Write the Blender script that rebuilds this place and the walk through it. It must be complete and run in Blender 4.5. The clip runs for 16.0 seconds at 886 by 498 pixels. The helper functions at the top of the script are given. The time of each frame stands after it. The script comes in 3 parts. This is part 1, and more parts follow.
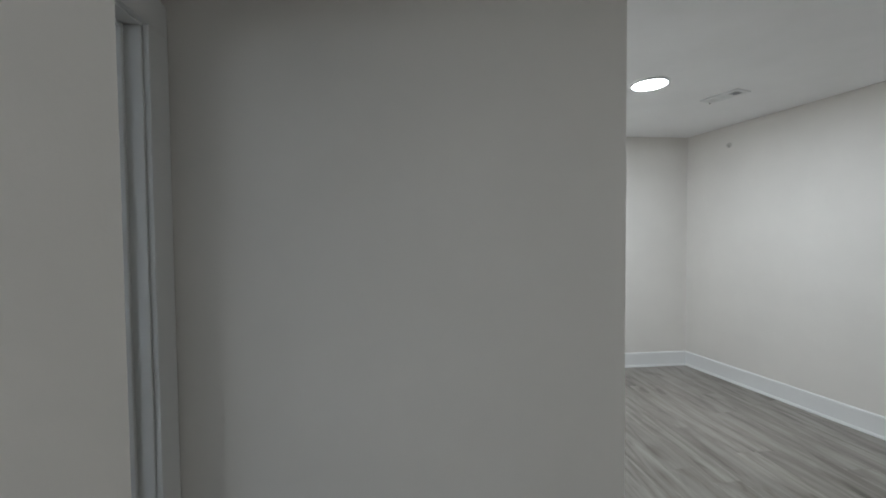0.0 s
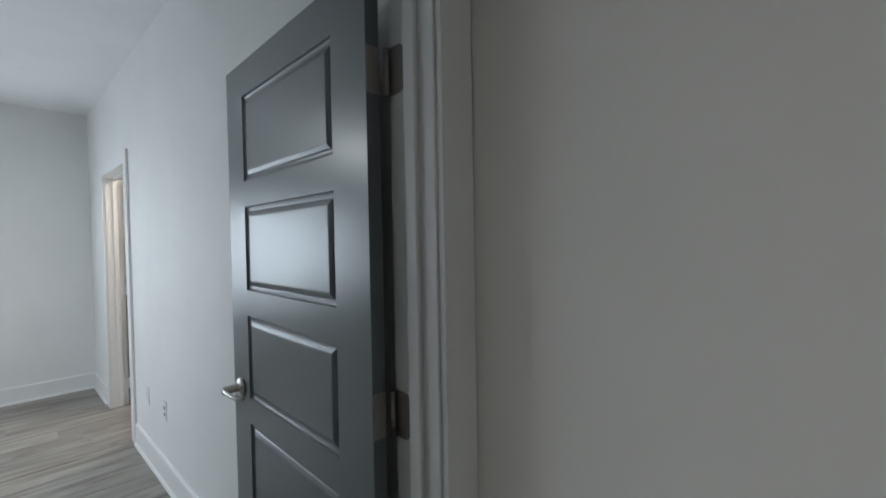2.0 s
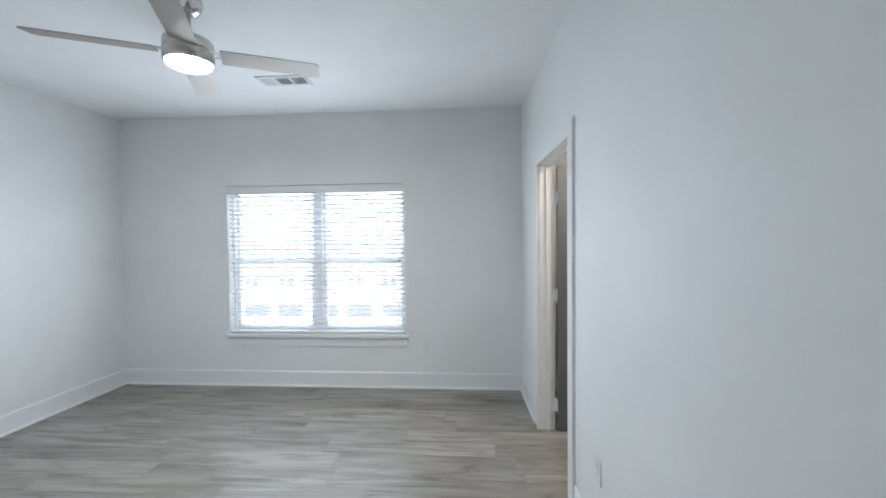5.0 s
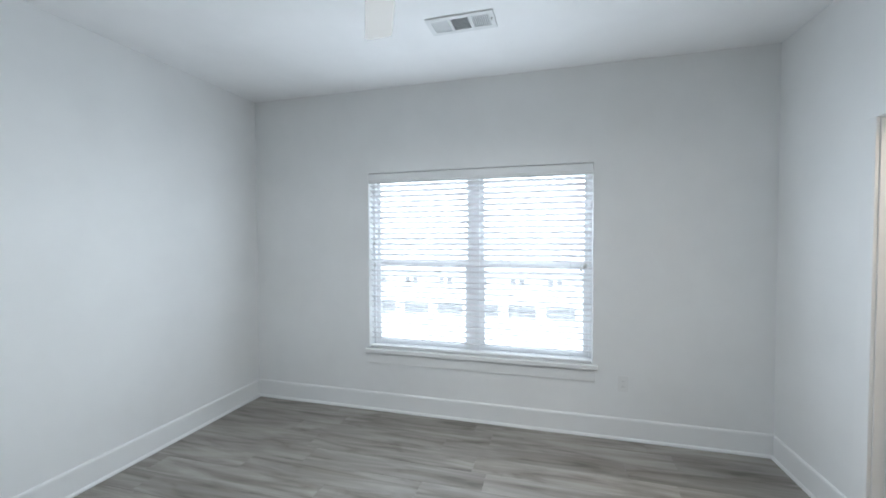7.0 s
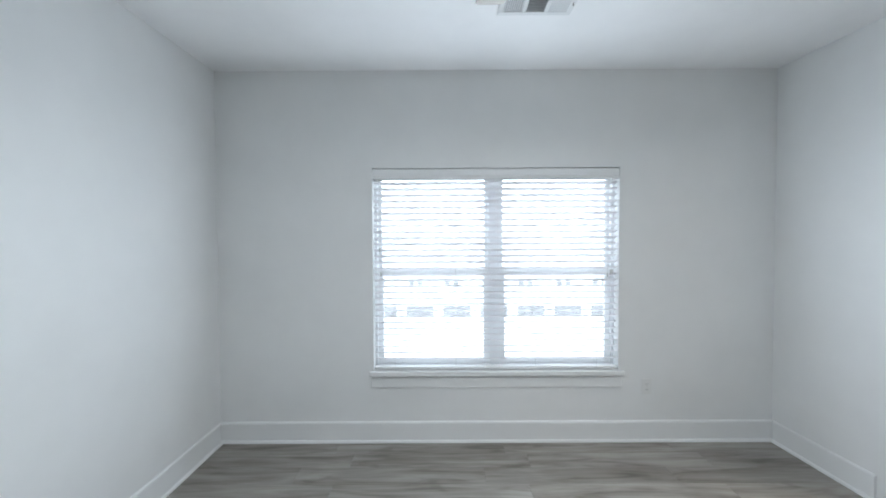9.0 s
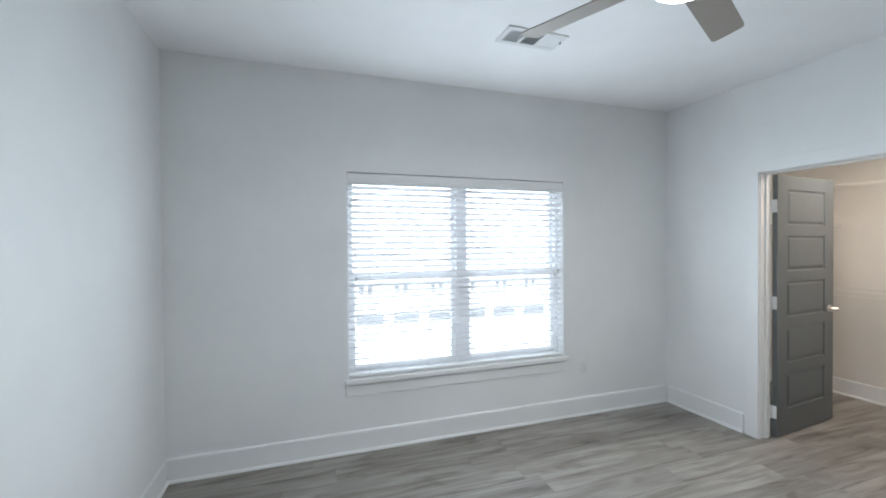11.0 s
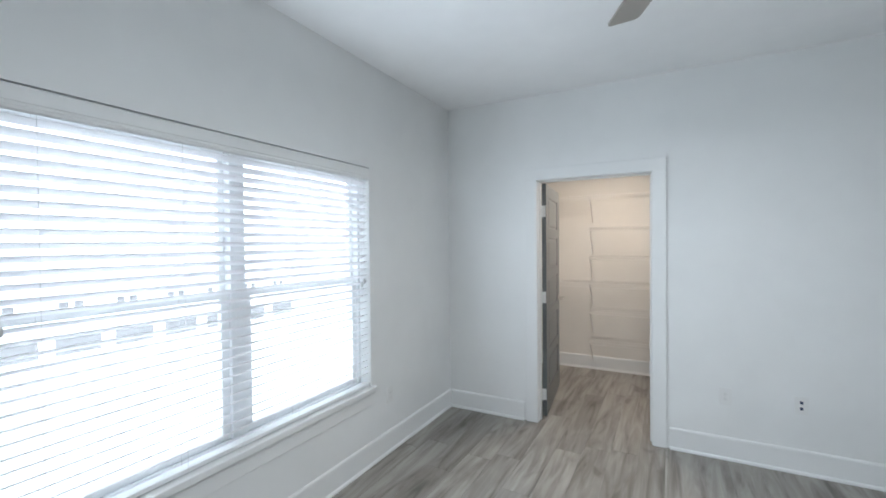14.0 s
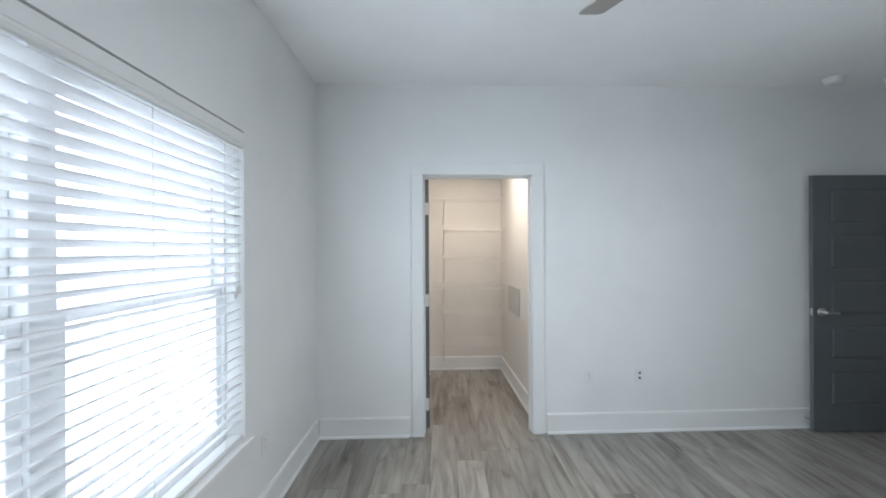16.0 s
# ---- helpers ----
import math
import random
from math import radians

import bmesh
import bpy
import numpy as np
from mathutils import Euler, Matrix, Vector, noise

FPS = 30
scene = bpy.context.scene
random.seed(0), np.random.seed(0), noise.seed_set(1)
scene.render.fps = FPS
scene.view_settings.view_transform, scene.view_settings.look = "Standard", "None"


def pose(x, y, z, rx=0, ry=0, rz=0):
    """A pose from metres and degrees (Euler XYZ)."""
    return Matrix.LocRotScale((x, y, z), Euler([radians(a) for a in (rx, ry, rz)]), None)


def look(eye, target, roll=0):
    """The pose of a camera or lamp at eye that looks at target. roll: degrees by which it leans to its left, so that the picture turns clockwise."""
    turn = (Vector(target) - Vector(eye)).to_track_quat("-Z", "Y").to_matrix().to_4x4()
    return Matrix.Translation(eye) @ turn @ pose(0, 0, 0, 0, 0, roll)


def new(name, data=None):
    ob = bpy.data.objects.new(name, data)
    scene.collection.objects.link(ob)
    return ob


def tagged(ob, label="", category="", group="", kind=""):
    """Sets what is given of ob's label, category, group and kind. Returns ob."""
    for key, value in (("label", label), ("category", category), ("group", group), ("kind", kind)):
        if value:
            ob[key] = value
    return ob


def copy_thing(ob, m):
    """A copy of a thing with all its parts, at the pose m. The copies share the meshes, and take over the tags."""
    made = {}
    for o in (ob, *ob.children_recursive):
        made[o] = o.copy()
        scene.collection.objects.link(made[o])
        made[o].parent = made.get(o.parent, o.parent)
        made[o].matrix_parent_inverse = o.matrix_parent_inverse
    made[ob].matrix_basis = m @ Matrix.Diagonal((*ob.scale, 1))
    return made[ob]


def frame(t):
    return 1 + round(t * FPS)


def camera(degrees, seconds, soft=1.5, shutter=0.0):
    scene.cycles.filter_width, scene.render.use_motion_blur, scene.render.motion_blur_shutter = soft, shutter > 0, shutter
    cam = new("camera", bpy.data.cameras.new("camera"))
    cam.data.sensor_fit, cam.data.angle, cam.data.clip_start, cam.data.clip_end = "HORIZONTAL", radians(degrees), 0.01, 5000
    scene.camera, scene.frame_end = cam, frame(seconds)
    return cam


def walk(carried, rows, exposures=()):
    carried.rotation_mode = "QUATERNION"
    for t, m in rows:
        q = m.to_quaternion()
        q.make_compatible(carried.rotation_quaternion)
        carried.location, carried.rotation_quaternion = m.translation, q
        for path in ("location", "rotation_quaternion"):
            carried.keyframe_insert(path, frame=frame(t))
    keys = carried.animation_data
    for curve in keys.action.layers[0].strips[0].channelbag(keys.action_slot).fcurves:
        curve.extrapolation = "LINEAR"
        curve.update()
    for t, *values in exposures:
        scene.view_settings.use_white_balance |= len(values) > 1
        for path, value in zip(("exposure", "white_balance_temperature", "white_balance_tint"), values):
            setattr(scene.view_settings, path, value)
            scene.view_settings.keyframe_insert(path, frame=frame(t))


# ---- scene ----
cam = camera(95.1, 16.0, soft=1.8)
PATH = [
    (0, (0.194, 0.109, 1.465), (0.387, 2.099, 1.401), -0.5),
    (0.1, (0.196, 0.159, 1.465), (0.318, 2.155, 1.406), -0.7),
    (0.2, (0.198, 0.207, 1.466), (0.254, 2.205, 1.407), -0.7),
    (0.3, (0.208, 0.247, 1.467), (0.189, 2.246, 1.407), -0.7),
    (0.5, (0.229, 0.326, 1.462), (0.044, 2.316, 1.408), -0.7),
    (1, (0.271, 0.492, 1.455), (-0.365, 2.387, 1.391), -0.7),
    (1.5, (0.197, 0.647, 1.443), (-0.873, 2.335, 1.395), -0.9),
    (2, (0.044, 0.757, 1.45), (-1.349, 2.192, 1.405), -1.0),
    (2.5, (-0.139, 0.863, 1.444), (-1.789, 1.994, 1.408), -0.9),
    (3, (-0.333, 0.913, 1.437), (-2.164, 1.716, 1.406), -0.9),
    (3.5, (-0.602, 0.89, 1.452), (-2.537, 1.394, 1.42), -0.9),
    (4, (-0.863, 0.888, 1.482), (-2.844, 1.156, 1.443), -0.4),
    (4.5, (-1.15, 0.852, 1.491), (-3.149, 0.893, 1.445), -0.4),
    (5, (-1.413, 0.739, 1.504), (-3.408, 0.597, 1.449), -0.6),
    (5.2, (-1.494, 0.671, 1.507), (-3.483, 0.471, 1.449), -0.9),
    (7.3, (-2.306, -0.345, 1.508), (-4.226, -0.9, 1.447), -0.2),
    (7.5, (-2.365, -0.453, 1.51), (-4.3, -0.957, 1.445), 0.1),
    (8, (-2.426, -0.713, 1.516), (-4.4, -1.026, 1.451), 0.0),
    (8.5, (-2.399, -0.98, 1.542), (-4.392, -1.131, 1.48), -0.2),
    (11, (-2.398, -2.034, 1.525), (-4.295, -1.404, 1.5), -0.4),
    (11.5, (-2.503, -2.188, 1.515), (-4.324, -1.36, 1.497), -0.3),
    (12, (-2.652, -2.299, 1.534), (-4.368, -1.272, 1.508), -0.1),
    (12.5, (-2.841, -2.296, 1.512), (-4.404, -1.048, 1.496), -0.2),
    (13, (-3.057, -2.25, 1.518), (-4.457, -0.821, 1.504), -0.2),
    (13.5, (-3.348, -2.203, 1.542), (-4.545, -0.601, 1.518), -0.4),
    (14, (-3.604, -2.122, 1.531), (-4.582, -0.378, 1.502), -0.5),
    (14.5, (-3.818, -2.011, 1.506), (-4.585, -0.164, 1.492), -0.3),
    (15, (-4.033, -1.973, 1.522), (-4.604, -0.056, 1.499), -0.4),
    (15.5, (-4.245, -1.966, 1.499), (-4.55, 0.01, 1.495), -0.4),
    (16, (-4.447, -1.931, 1.469), (-4.436, 0.069, 1.47), -0.3),
]
walk(cam, [(t, look(eye, target, roll)) for t, eye, target, roll in PATH], exposures=[(0.0, 2.85, 5440, 5), (16.0, 2.85, 5440, 5)])

# ---------------------------------------------------------------- light and world
world = bpy.data.worlds.new("hazy_sky")
scene.world = world
world.use_nodes = True
wn = world.node_tree.nodes
sky = wn.new("ShaderNodeTexSky")
sky.sky_type, sky.sun_disc = "NISHITA", False
sky.sun_elevation, sky.sun_rotation = radians(48), radians(100)
sky.air_density, sky.dust_density, sky.ozone_density = 1.0, 1.0, 1.0
SKY = 0.14
wn["Background"].inputs["Strength"].default_value = SKY
# haze takes most of the blue out of the sky
cloud = wn.new("ShaderNodeHueSaturation")
cloud.inputs["Saturation"].default_value = 0.05
world.node_tree.links.new(sky.outputs["Color"], cloud.inputs["Color"])
dusty = wn.new("ShaderNodeMix")
dusty.data_type, dusty.blend_type = "RGBA", "MULTIPLY"
dusty.inputs["Factor"].default_value = 1.0
dusty.inputs["B"].default_value = (1.0, 0.965, 0.935, 1)
world.node_tree.links.new(cloud.outputs["Color"], dusty.inputs["A"])
world.node_tree.links.new(dusty.outputs["Result"], wn["Background"].inputs["Color"])


def lamp(name, kind, m, energy, colour, size=0.2, size_y=0.0, angle=0.0, shape="DISK"):
    data = bpy.data.lights.new(name, kind)
    data.energy, data.color = energy, colour
    if kind == "AREA":
        data.shape, data.size = shape, size
        if size_y:
            data.size_y = size_y
    elif kind == "SUN":
        data.angle = angle
    else:
        data.shadow_soft_size = size
    ob = new(name, data)
    ob.matrix_basis = m
    return ob


# soft sun behind the haze, from the side of the house away from the window
lamp("sun", "SUN", look((30, 8, 40), (0, 0, 0)), 1.3, (1.0, 0.97, 0.93), angle=radians(12))
# added fill lamp just inside the window, tilted up to brighten ceiling and room
lamp("window_fill", "AREA", look((-5.315, -0.847, 1.36), (-4.315, -0.847, 1.53)), 2.85, (1.0, 0.99, 0.965), 1.80, 1.0, shape="RECTANGLE")
# light of the ceiling fan, the closet's lamp and the living area's downlight
WARM = (1.0, 0.75, 0.54)
lamp("fan_light", "AREA", pose(-3.495, -0.752, 2.395), 3.4, (1.0, 0.92, 0.83), 0.22)
lamp("closet_light", "AREA", pose(-4.19, 1.97, 2.40), 2.35, WARM, 0.40)
lamp("downlight", "AREA", pose(1.93, 2.84, 2.50), 3.8, (1.0, 0.94, 0.87), 0.24)
# added fill lamp out of view, placed to brighten the hall's north wall
lamp("hall_fill", "AREA", pose(0.85, -1.25, 2.50), 2.05, (1.0, 0.92, 0.82), 0.24)

# ---------------------------------------------------------------- materials


def shader(name, colour, rough=0.5, metal=0.0, spec=0.5):
    mat = bpy.data.materials.new(name)
    mat.use_nodes = True
    b = mat.node_tree.nodes["Principled BSDF"]
    b.inputs["Base Color"].default_value = (*colour, 1)
    b.inputs["Roughness"].default_value = rough
    b.inputs["Metallic"].default_value = metal
    b.inputs["Specular IOR Level"].default_value = spec
    return mat, mat.node_tree, b


def node(tree, kind, **values):
    n = tree.nodes.new(kind)
    for key, value in values.items():
        n.inputs[key].default_value = value
    return n


def ramp(tree, source, stops):
    n = tree.nodes.new("ShaderNodeValToRGB")
    while len(n.color_ramp.elements) < len(stops):
        n.color_ramp.elements.new(0.5)
    for e, (at, c) in zip(n.color_ramp.elements, stops):
        e.position, e.color = at, (*c, 1)
    tree.links.new(source, n.inputs[0])
    return n


def paint(name, colour, rough=0.55, grain=0.05, bump=0.06, scale=160.0, spec=0.4, stain=0.03):
    """Rolled paint: a fine orange-peel relief and faint large stains."""
    mat, tree, b = shader(name, colour, rough, 0.0, spec)
    co = tree.nodes.new("ShaderNodeTexCoord")
    fine = node(tree, "ShaderNodeTexNoise", Scale=scale, Detail=3.0)
    big = node(tree, "ShaderNodeTexNoise", Scale=1.7, Detail=4.0, Roughness=0.6)
    for n in (fine, big):
        tree.links.new(co.outputs["Object"], n.inputs["Vector"])
    lo = tuple(c * (1 - stain) for c in colour)
    hi = tuple(min(1.0, c * (1 + stain)) for c in colour)
    tint = ramp(tree, big.outputs["Fac"], [(0.3, lo), (0.7, hi)])
    tree.links.new(tint.outputs[0], b.inputs["Base Color"])
    rr = node(tree, "ShaderNodeMapRange", **{"To Min": rough - grain, "To Max": rough + grain})
    tree.links.new(fine.outputs["Fac"], rr.inputs["Value"])
    tree.links.new(rr.outputs[0], b.inputs["Roughness"])
    bp = node(tree, "ShaderNodeBump", Strength=bump, Distance=0.002)
    tree.links.new(fine.outputs["Fac"], bp.inputs["Height"])
    tree.links.new(bp.outputs[0], b.inputs["Normal"])
    return mat


M_WALL = paint("wall_paint", (0.82, 0.825, 0.82), 0.6, bump=0.10, scale=220)
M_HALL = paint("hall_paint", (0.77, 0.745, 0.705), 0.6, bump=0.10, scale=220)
M_CEIL = paint("ceiling_paint", (0.92, 0.92, 0.92), 0.75, bump=0.14, scale=120)
M_TRIM = paint("trim_paint", (0.82, 0.825, 0.82), 0.45, bump=0.02, scale=60, stain=0.015)
M_DOOR = paint("door_paint", (0.105, 0.119, 0.128), 0.31, grain=0.03, bump=0.015, scale=60, spec=1.0, stain=0.06)
M_PLATE = paint("plastic_white", (0.80, 0.80, 0.79), 0.35, bump=0.0, scale=40, stain=0.01)
M_GREY = paint("grey_panel", (0.52, 0.52, 0.51), 0.45, bump=0.02, scale=90)
M_SLOT_SHADE = shader("slot_shade", (0.10, 0.10, 0.10), 0.6)[0]
M_DUCT_SHADE = shader("duct_shadow", (0.50, 0.51, 0.52), 0.8)[0]
M_BLUE = shader("blue_socket", (0.03, 0.05, 0.10), 0.4)[0]
M_WIRE = paint("wire_coating", (0.82, 0.80, 0.77), 0.4, bump=0.0, scale=40, stain=0.02)
M_VENT = paint("vent_enamel", (0.80, 0.81, 0.81), 0.4, bump=0.0, scale=40, stain=0.02)
M_VINYL = paint("window_vinyl", (0.88, 0.89, 0.90), 0.4, bump=0.01, scale=50, stain=0.02)
M_CORD = shader("cord", (0.62, 0.62, 0.60), 0.8)[0]


def brushed(name, colour, rough):
    mat, tree, b = shader(name, colour, rough, 1.0)
    co = tree.nodes.new("ShaderNodeTexCoord")
    mp = node(tree, "ShaderNodeMapping", Scale=(30, 30, 400))
    n = node(tree, "ShaderNodeTexNoise", Scale=1.0, Detail=2.0)
    tree.links.new(co.outputs["Object"], mp.inputs["Vector"])
    tree.links.new(mp.outputs[0], n.inputs["Vector"])
    rr = node(tree, "ShaderNodeMapRange", **{"To Min": rough - 0.06, "To Max": rough + 0.08})
    tree.links.new(n.outputs["Fac"], rr.inputs["Value"])
    tree.links.new(rr.outputs[0], b.inputs["Roughness"])
    return mat


M_NICKEL = brushed("brushed_nickel", (0.62, 0.60, 0.57), 0.28)
M_CHROME = brushed("satin_chrome", (0.72, 0.72, 0.72), 0.18)
M_HINGE = brushed("hinge_nickel", (0.36, 0.34, 0.32), 0.42)
M_BLADE = paint("blade_silver", (0.40, 0.375, 0.342), 0.48, bump=0.02, scale=70, stain=0.03)
M_BLADE.node_tree.nodes["Principled BSDF"].inputs["Metallic"].default_value = 0.45


def glowing(name, colour, strength):
    mat, tree, b = shader(name, (0.9, 0.9, 0.9), 0.4)
    b.inputs["Emission Color"].default_value = (*colour, 1)
    b.inputs["Emission Strength"].default_value = strength
    return mat


M_LENS = glowing("lamp_lens", (1.0, 0.93, 0.84), 2.2)

# clear panes: a thin pane that lets the light through and mirrors a little
M_GLASS = bpy.data.materials.new("window_glass")
M_GLASS.use_nodes = True
gt = M_GLASS.node_tree
gt.nodes.remove(gt.nodes["Principled BSDF"])
clear = node(gt, "ShaderNodeBsdfTransparent", Color=(0.94, 0.96, 0.96, 1))
gloss = node(gt, "ShaderNodeBsdfGlossy", Roughness=0.02)
both = node(gt, "ShaderNodeMixShader", Fac=0.06)
gt.links.new(clear.outputs[0], both.inputs[1])
gt.links.new(gloss.outputs[0], both.inputs[2])
gt.links.new(both.outputs[0], gt.nodes["Material Output"].inputs["Surface"])

# slats of the blind: thin white vinyl that lets a little light through
M_SLAT = paint("blind_slat", (0.90, 0.89, 0.89), 0.4, bump=0.01, scale=60, stain=0.01)
st_ = M_SLAT.node_tree
thin = node(st_, "ShaderNodeBsdfTranslucent", Color=(0.93, 0.92, 0.93, 1))
body = node(st_, "ShaderNodeMixShader", Fac=0.53)
st_.links.new(st_.nodes["Principled BSDF"].outputs[0], body.inputs[1])
st_.links.new(thin.outputs[0], body.inputs[2])
st_.links.new(body.outputs[0], st_.nodes["Material Output"].inputs["Surface"])


def plank_material():
    """Grey-brown vinyl plank: long streaks, knots and pores along the board, each board of its own tone."""
    mat, tree, b = shader("vinyl_plank", (0.25, 0.23, 0.2), 0.42, 0.0, 0.45)
    L = tree.links.new
    co = tree.nodes.new("ShaderNodeTexCoord")
    info = tree.nodes.new("ShaderNodeObjectInfo")
    off = tree.nodes.new("ShaderNodeVectorMath")
    off.operation = "SCALE"
    comb = node(tree, "ShaderNodeCombineXYZ")
    L(info.outputs["Random"], comb.inputs[0])
    L(info.outputs["Random"], comb.inputs[1])
    L(comb.outputs[0], off.inputs[0])
    off.inputs["Scale"].default_value = 57.0
    add = tree.nodes.new("ShaderNodeVectorMath")
    L(co.outputs["Object"], add.inputs[0])
    L(off.outputs[0], add.inputs[1])
    mp = node(tree, "ShaderNodeMapping", Scale=(13.0, 1.3, 1.0))
    L(add.outputs[0], mp.inputs["Vector"])
    streak = node(tree, "ShaderNodeTexNoise", Scale=1.0, Detail=5.0, Roughness=0.55, Distortion=1.1)
    L(mp.outputs[0], streak.inputs["Vector"])
    mp2 = node(tree, "ShaderNodeMapping", Scale=(130.0, 4.0, 1.0))
    L(add.outputs[0], mp2.inputs["Vector"])
    pores = node(tree, "ShaderNodeTexNoise", Scale=1.0, Detail=3.0)
    L(mp2.outputs[0], pores.inputs["Vector"])
    mp3 = node(tree, "ShaderNodeMapping", Scale=(8.0, 2.6, 1.0))
    L(add.outputs[0], mp3.inputs["Vector"])
    blotch = node(tree, "ShaderNodeTexNoise", Scale=1.0, Detail=3.0, Distortion=0.6)
    L(mp3.outputs[0], blotch.inputs["Vector"])
    tone = ramp(tree, streak.outputs["Fac"], [(0.30, (0.146, 0.136, 0.120)), (0.42, (0.230, 0.214, 0.189)), (0.54, (0.290, 0.274, 0.249)), (0.70, (0.362, 0.345, 0.319))])
    pore = ramp(tree, pores.outputs["Fac"], [(0.3, (0.95, 0.95, 0.95)), (0.6, (1.02, 1.02, 1.02))])
    m1 = tree.nodes.new("ShaderNodeMix")
    m1.data_type, m1.blend_type = "RGBA", "MULTIPLY"
    m1.inputs["Factor"].default_value = 1.0
    L(tone.outputs[0], m1.inputs["A"])
    L(pore.outputs[0], m1.inputs["B"])
    each = ramp(tree, info.outputs["Random"], [(0.0, (0.87, 0.865, 0.86)), (0.35, (0.97, 0.965, 0.96)), (0.65, (1.02, 1.02, 1.02)), (1.0, (1.11, 1.105, 1.095))])
    m2 = tree.nodes.new("ShaderNodeMix")
    m2.data_type, m2.blend_type = "RGBA", "MULTIPLY"
    m2.inputs["Factor"].default_value = 1.0
    L(m1.outputs["Result"], m2.inputs["A"])
    L(each.outputs[0], m2.inputs["B"])
    blot = ramp(tree, blotch.outputs["Fac"], [(0.28, (0.62, 0.605, 0.585)), (0.38, (0.92, 0.915, 0.91)), (0.66, (1.08, 1.08, 1.08))])
    m3 = tree.nodes.new("ShaderNodeMix")
    m3.data_type, m3.blend_type = "RGBA", "MULTIPLY"
    m3.inputs["Factor"].default_value = 1.0
    L(m2.outputs["Result"], m3.inputs["A"])
    L(blot.outputs[0], m3.inputs["B"])
    L(m3.outputs["Result"], b.inputs["Base Color"])
    rr = node(tree, "ShaderNodeMapRange", **{"To Min": 0.29, "To Max": 0.43})
    L(pores.outputs["Fac"], rr.inputs["Value"])
    L(rr.outputs[0], b.inputs["Roughness"])
    bp = node(tree, "ShaderNodeBump", Strength=0.12, Distance=0.001)
    L(pores.outputs["Fac"], bp.inputs["Height"])
    L(bp.outputs[0], b.inputs["Normal"])
    return mat


M_PLANK = plank_material()
M_SUB = shader("underlay", (0.10, 0.097, 0.09), 0.9)[0]
M_GROUND = paint("ground_concrete", (0.42, 0.418, 0.41), 0.9, bump=0.2, scale=3)
M_SIDING = paint("siding", (0.50, 0.50, 0.49), 0.7, bump=0.05, scale=4)
M_ROOF = paint("roof_membrane", (0.40, 0.40, 0.40), 0.9, bump=0.2, scale=6)
M_PANE = shader("far_pane", (0.13, 0.125, 0.125), 0.5, 0.0, 0.25)[0]

# ---------------------------------------------------------------- mesh helpers


def box(bm, x0, x1, y0, y1, z0, z1):
    v = [bm.verts.new((x, y, z)) for z in (z0, z1) for y in (y0, y1) for x in (x0, x1)]
    for f in ((0, 2, 3, 1), (4, 5, 7, 6), (0, 1, 5, 4), (1, 3, 7, 5), (3, 2, 6, 7), (2, 0, 4, 6)):
        bm.faces.new([v[i] for i in f])
    return v


def soft_box(bm, x0, x1, y0, y1, z0, z1, r=0.003, seg=2):
    """A box with rounded edges."""
    t = bmesh.new()
    box(t, x0, x1, y0, y1, z0, z1)
    bmesh.ops.recalc_face_normals(t, faces=t.faces)
    bmesh.ops.bevel(t, geom=list(t.edges), offset=r, segments=seg, profile=0.5, affect="EDGES")
    merge(bm, t)


def merge(bm, other, m=None):
    ids = {}
    for v in other.verts:
        ids[v] = bm.verts.new(m @ v.co if m else v.co)
    for f in other.faces:
        nf = bm.faces.new([ids[v] for v in f.verts])
        nf.smooth = f.smooth
    other.free()


def lathe(bm, profile, segs=32, m=None, smooth=True):
    """Turns (radius, z) points about z."""
    rings = []
    for r, z in profile:
        if r < 1e-5:
            rings.append([bm.verts.new((0, 0, z))])
        else:
            rings.append([bm.verts.new((r * math.cos(2 * math.pi * i / segs), r * math.sin(2 * math.pi * i / segs), z)) for i in range(segs)])
    made = [v for ring in rings for v in ring]
    for a, b in zip(rings, rings[1:]):
        for i in range(segs):
            j = (i + 1) % segs
            if len(a) == 1 and len(b) == 1:
                continue
            if len(a) == 1:
                f = bm.faces.new((a[0], b[i], b[j]))
            elif len(b) == 1:
                f = bm.faces.new((a[i], b[0], a[j]))
            else:
                f = bm.faces.new((a[i], b[i], b[j], a[j]))
            f.smooth = smooth
    if m:
        for v in made:
            v.co = m @ v.co


def tube(bm, points, radius, segs=10):
    """A round bar through the points, closed at its ends; radius: one, or one a point."""
    pts = [Vector(p) for p in points]
    rad = radius if isinstance(radius, (list, tuple)) else [radius] * len(pts)
    rings = []
    for i, p in enumerate(pts):
        d = (pts[min(i + 1, len(pts) - 1)] - pts[max(i - 1, 0)]).normalized()
        a = d.orthogonal().normalized() if abs(d.z) > 0.95 else d.cross(Vector((0, 0, 1))).normalized()
        b = d.cross(a)
        rings.append([bm.verts.new(p + rad[i] * (math.cos(2 * math.pi * k / segs) * a + math.sin(2 * math.pi * k / segs) * b)) for k in range(segs)])
    for r0, r1 in zip(rings, rings[1:]):
        for k in range(segs):
            f = bm.faces.new((r0[k], r0[(k + 1) % segs], r1[(k + 1) % segs], r1[k]))
            f.smooth = True
    bm.faces.new(rings[0][::-1])
    bm.faces.new(rings[-1])


def extrude_profile(bm, profile, x0, x1, at=None):
    """Sweeps a (y, z) outline along x from x0 to x1."""
    a = [bm.verts.new((x0, y, z)) for y, z in profile]
    b = [bm.verts.new((x1, y, z)) for y, z in profile]
    n = len(profile)
    for i in range(n):
        bm.faces.new((a[i], a[(i + 1) % n], b[(i + 1) % n], b[i]))
    bm.faces.new(a[::-1])
    bm.faces.new(b)
    if at:
        for v in a + b:
            v.co = at @ v.co


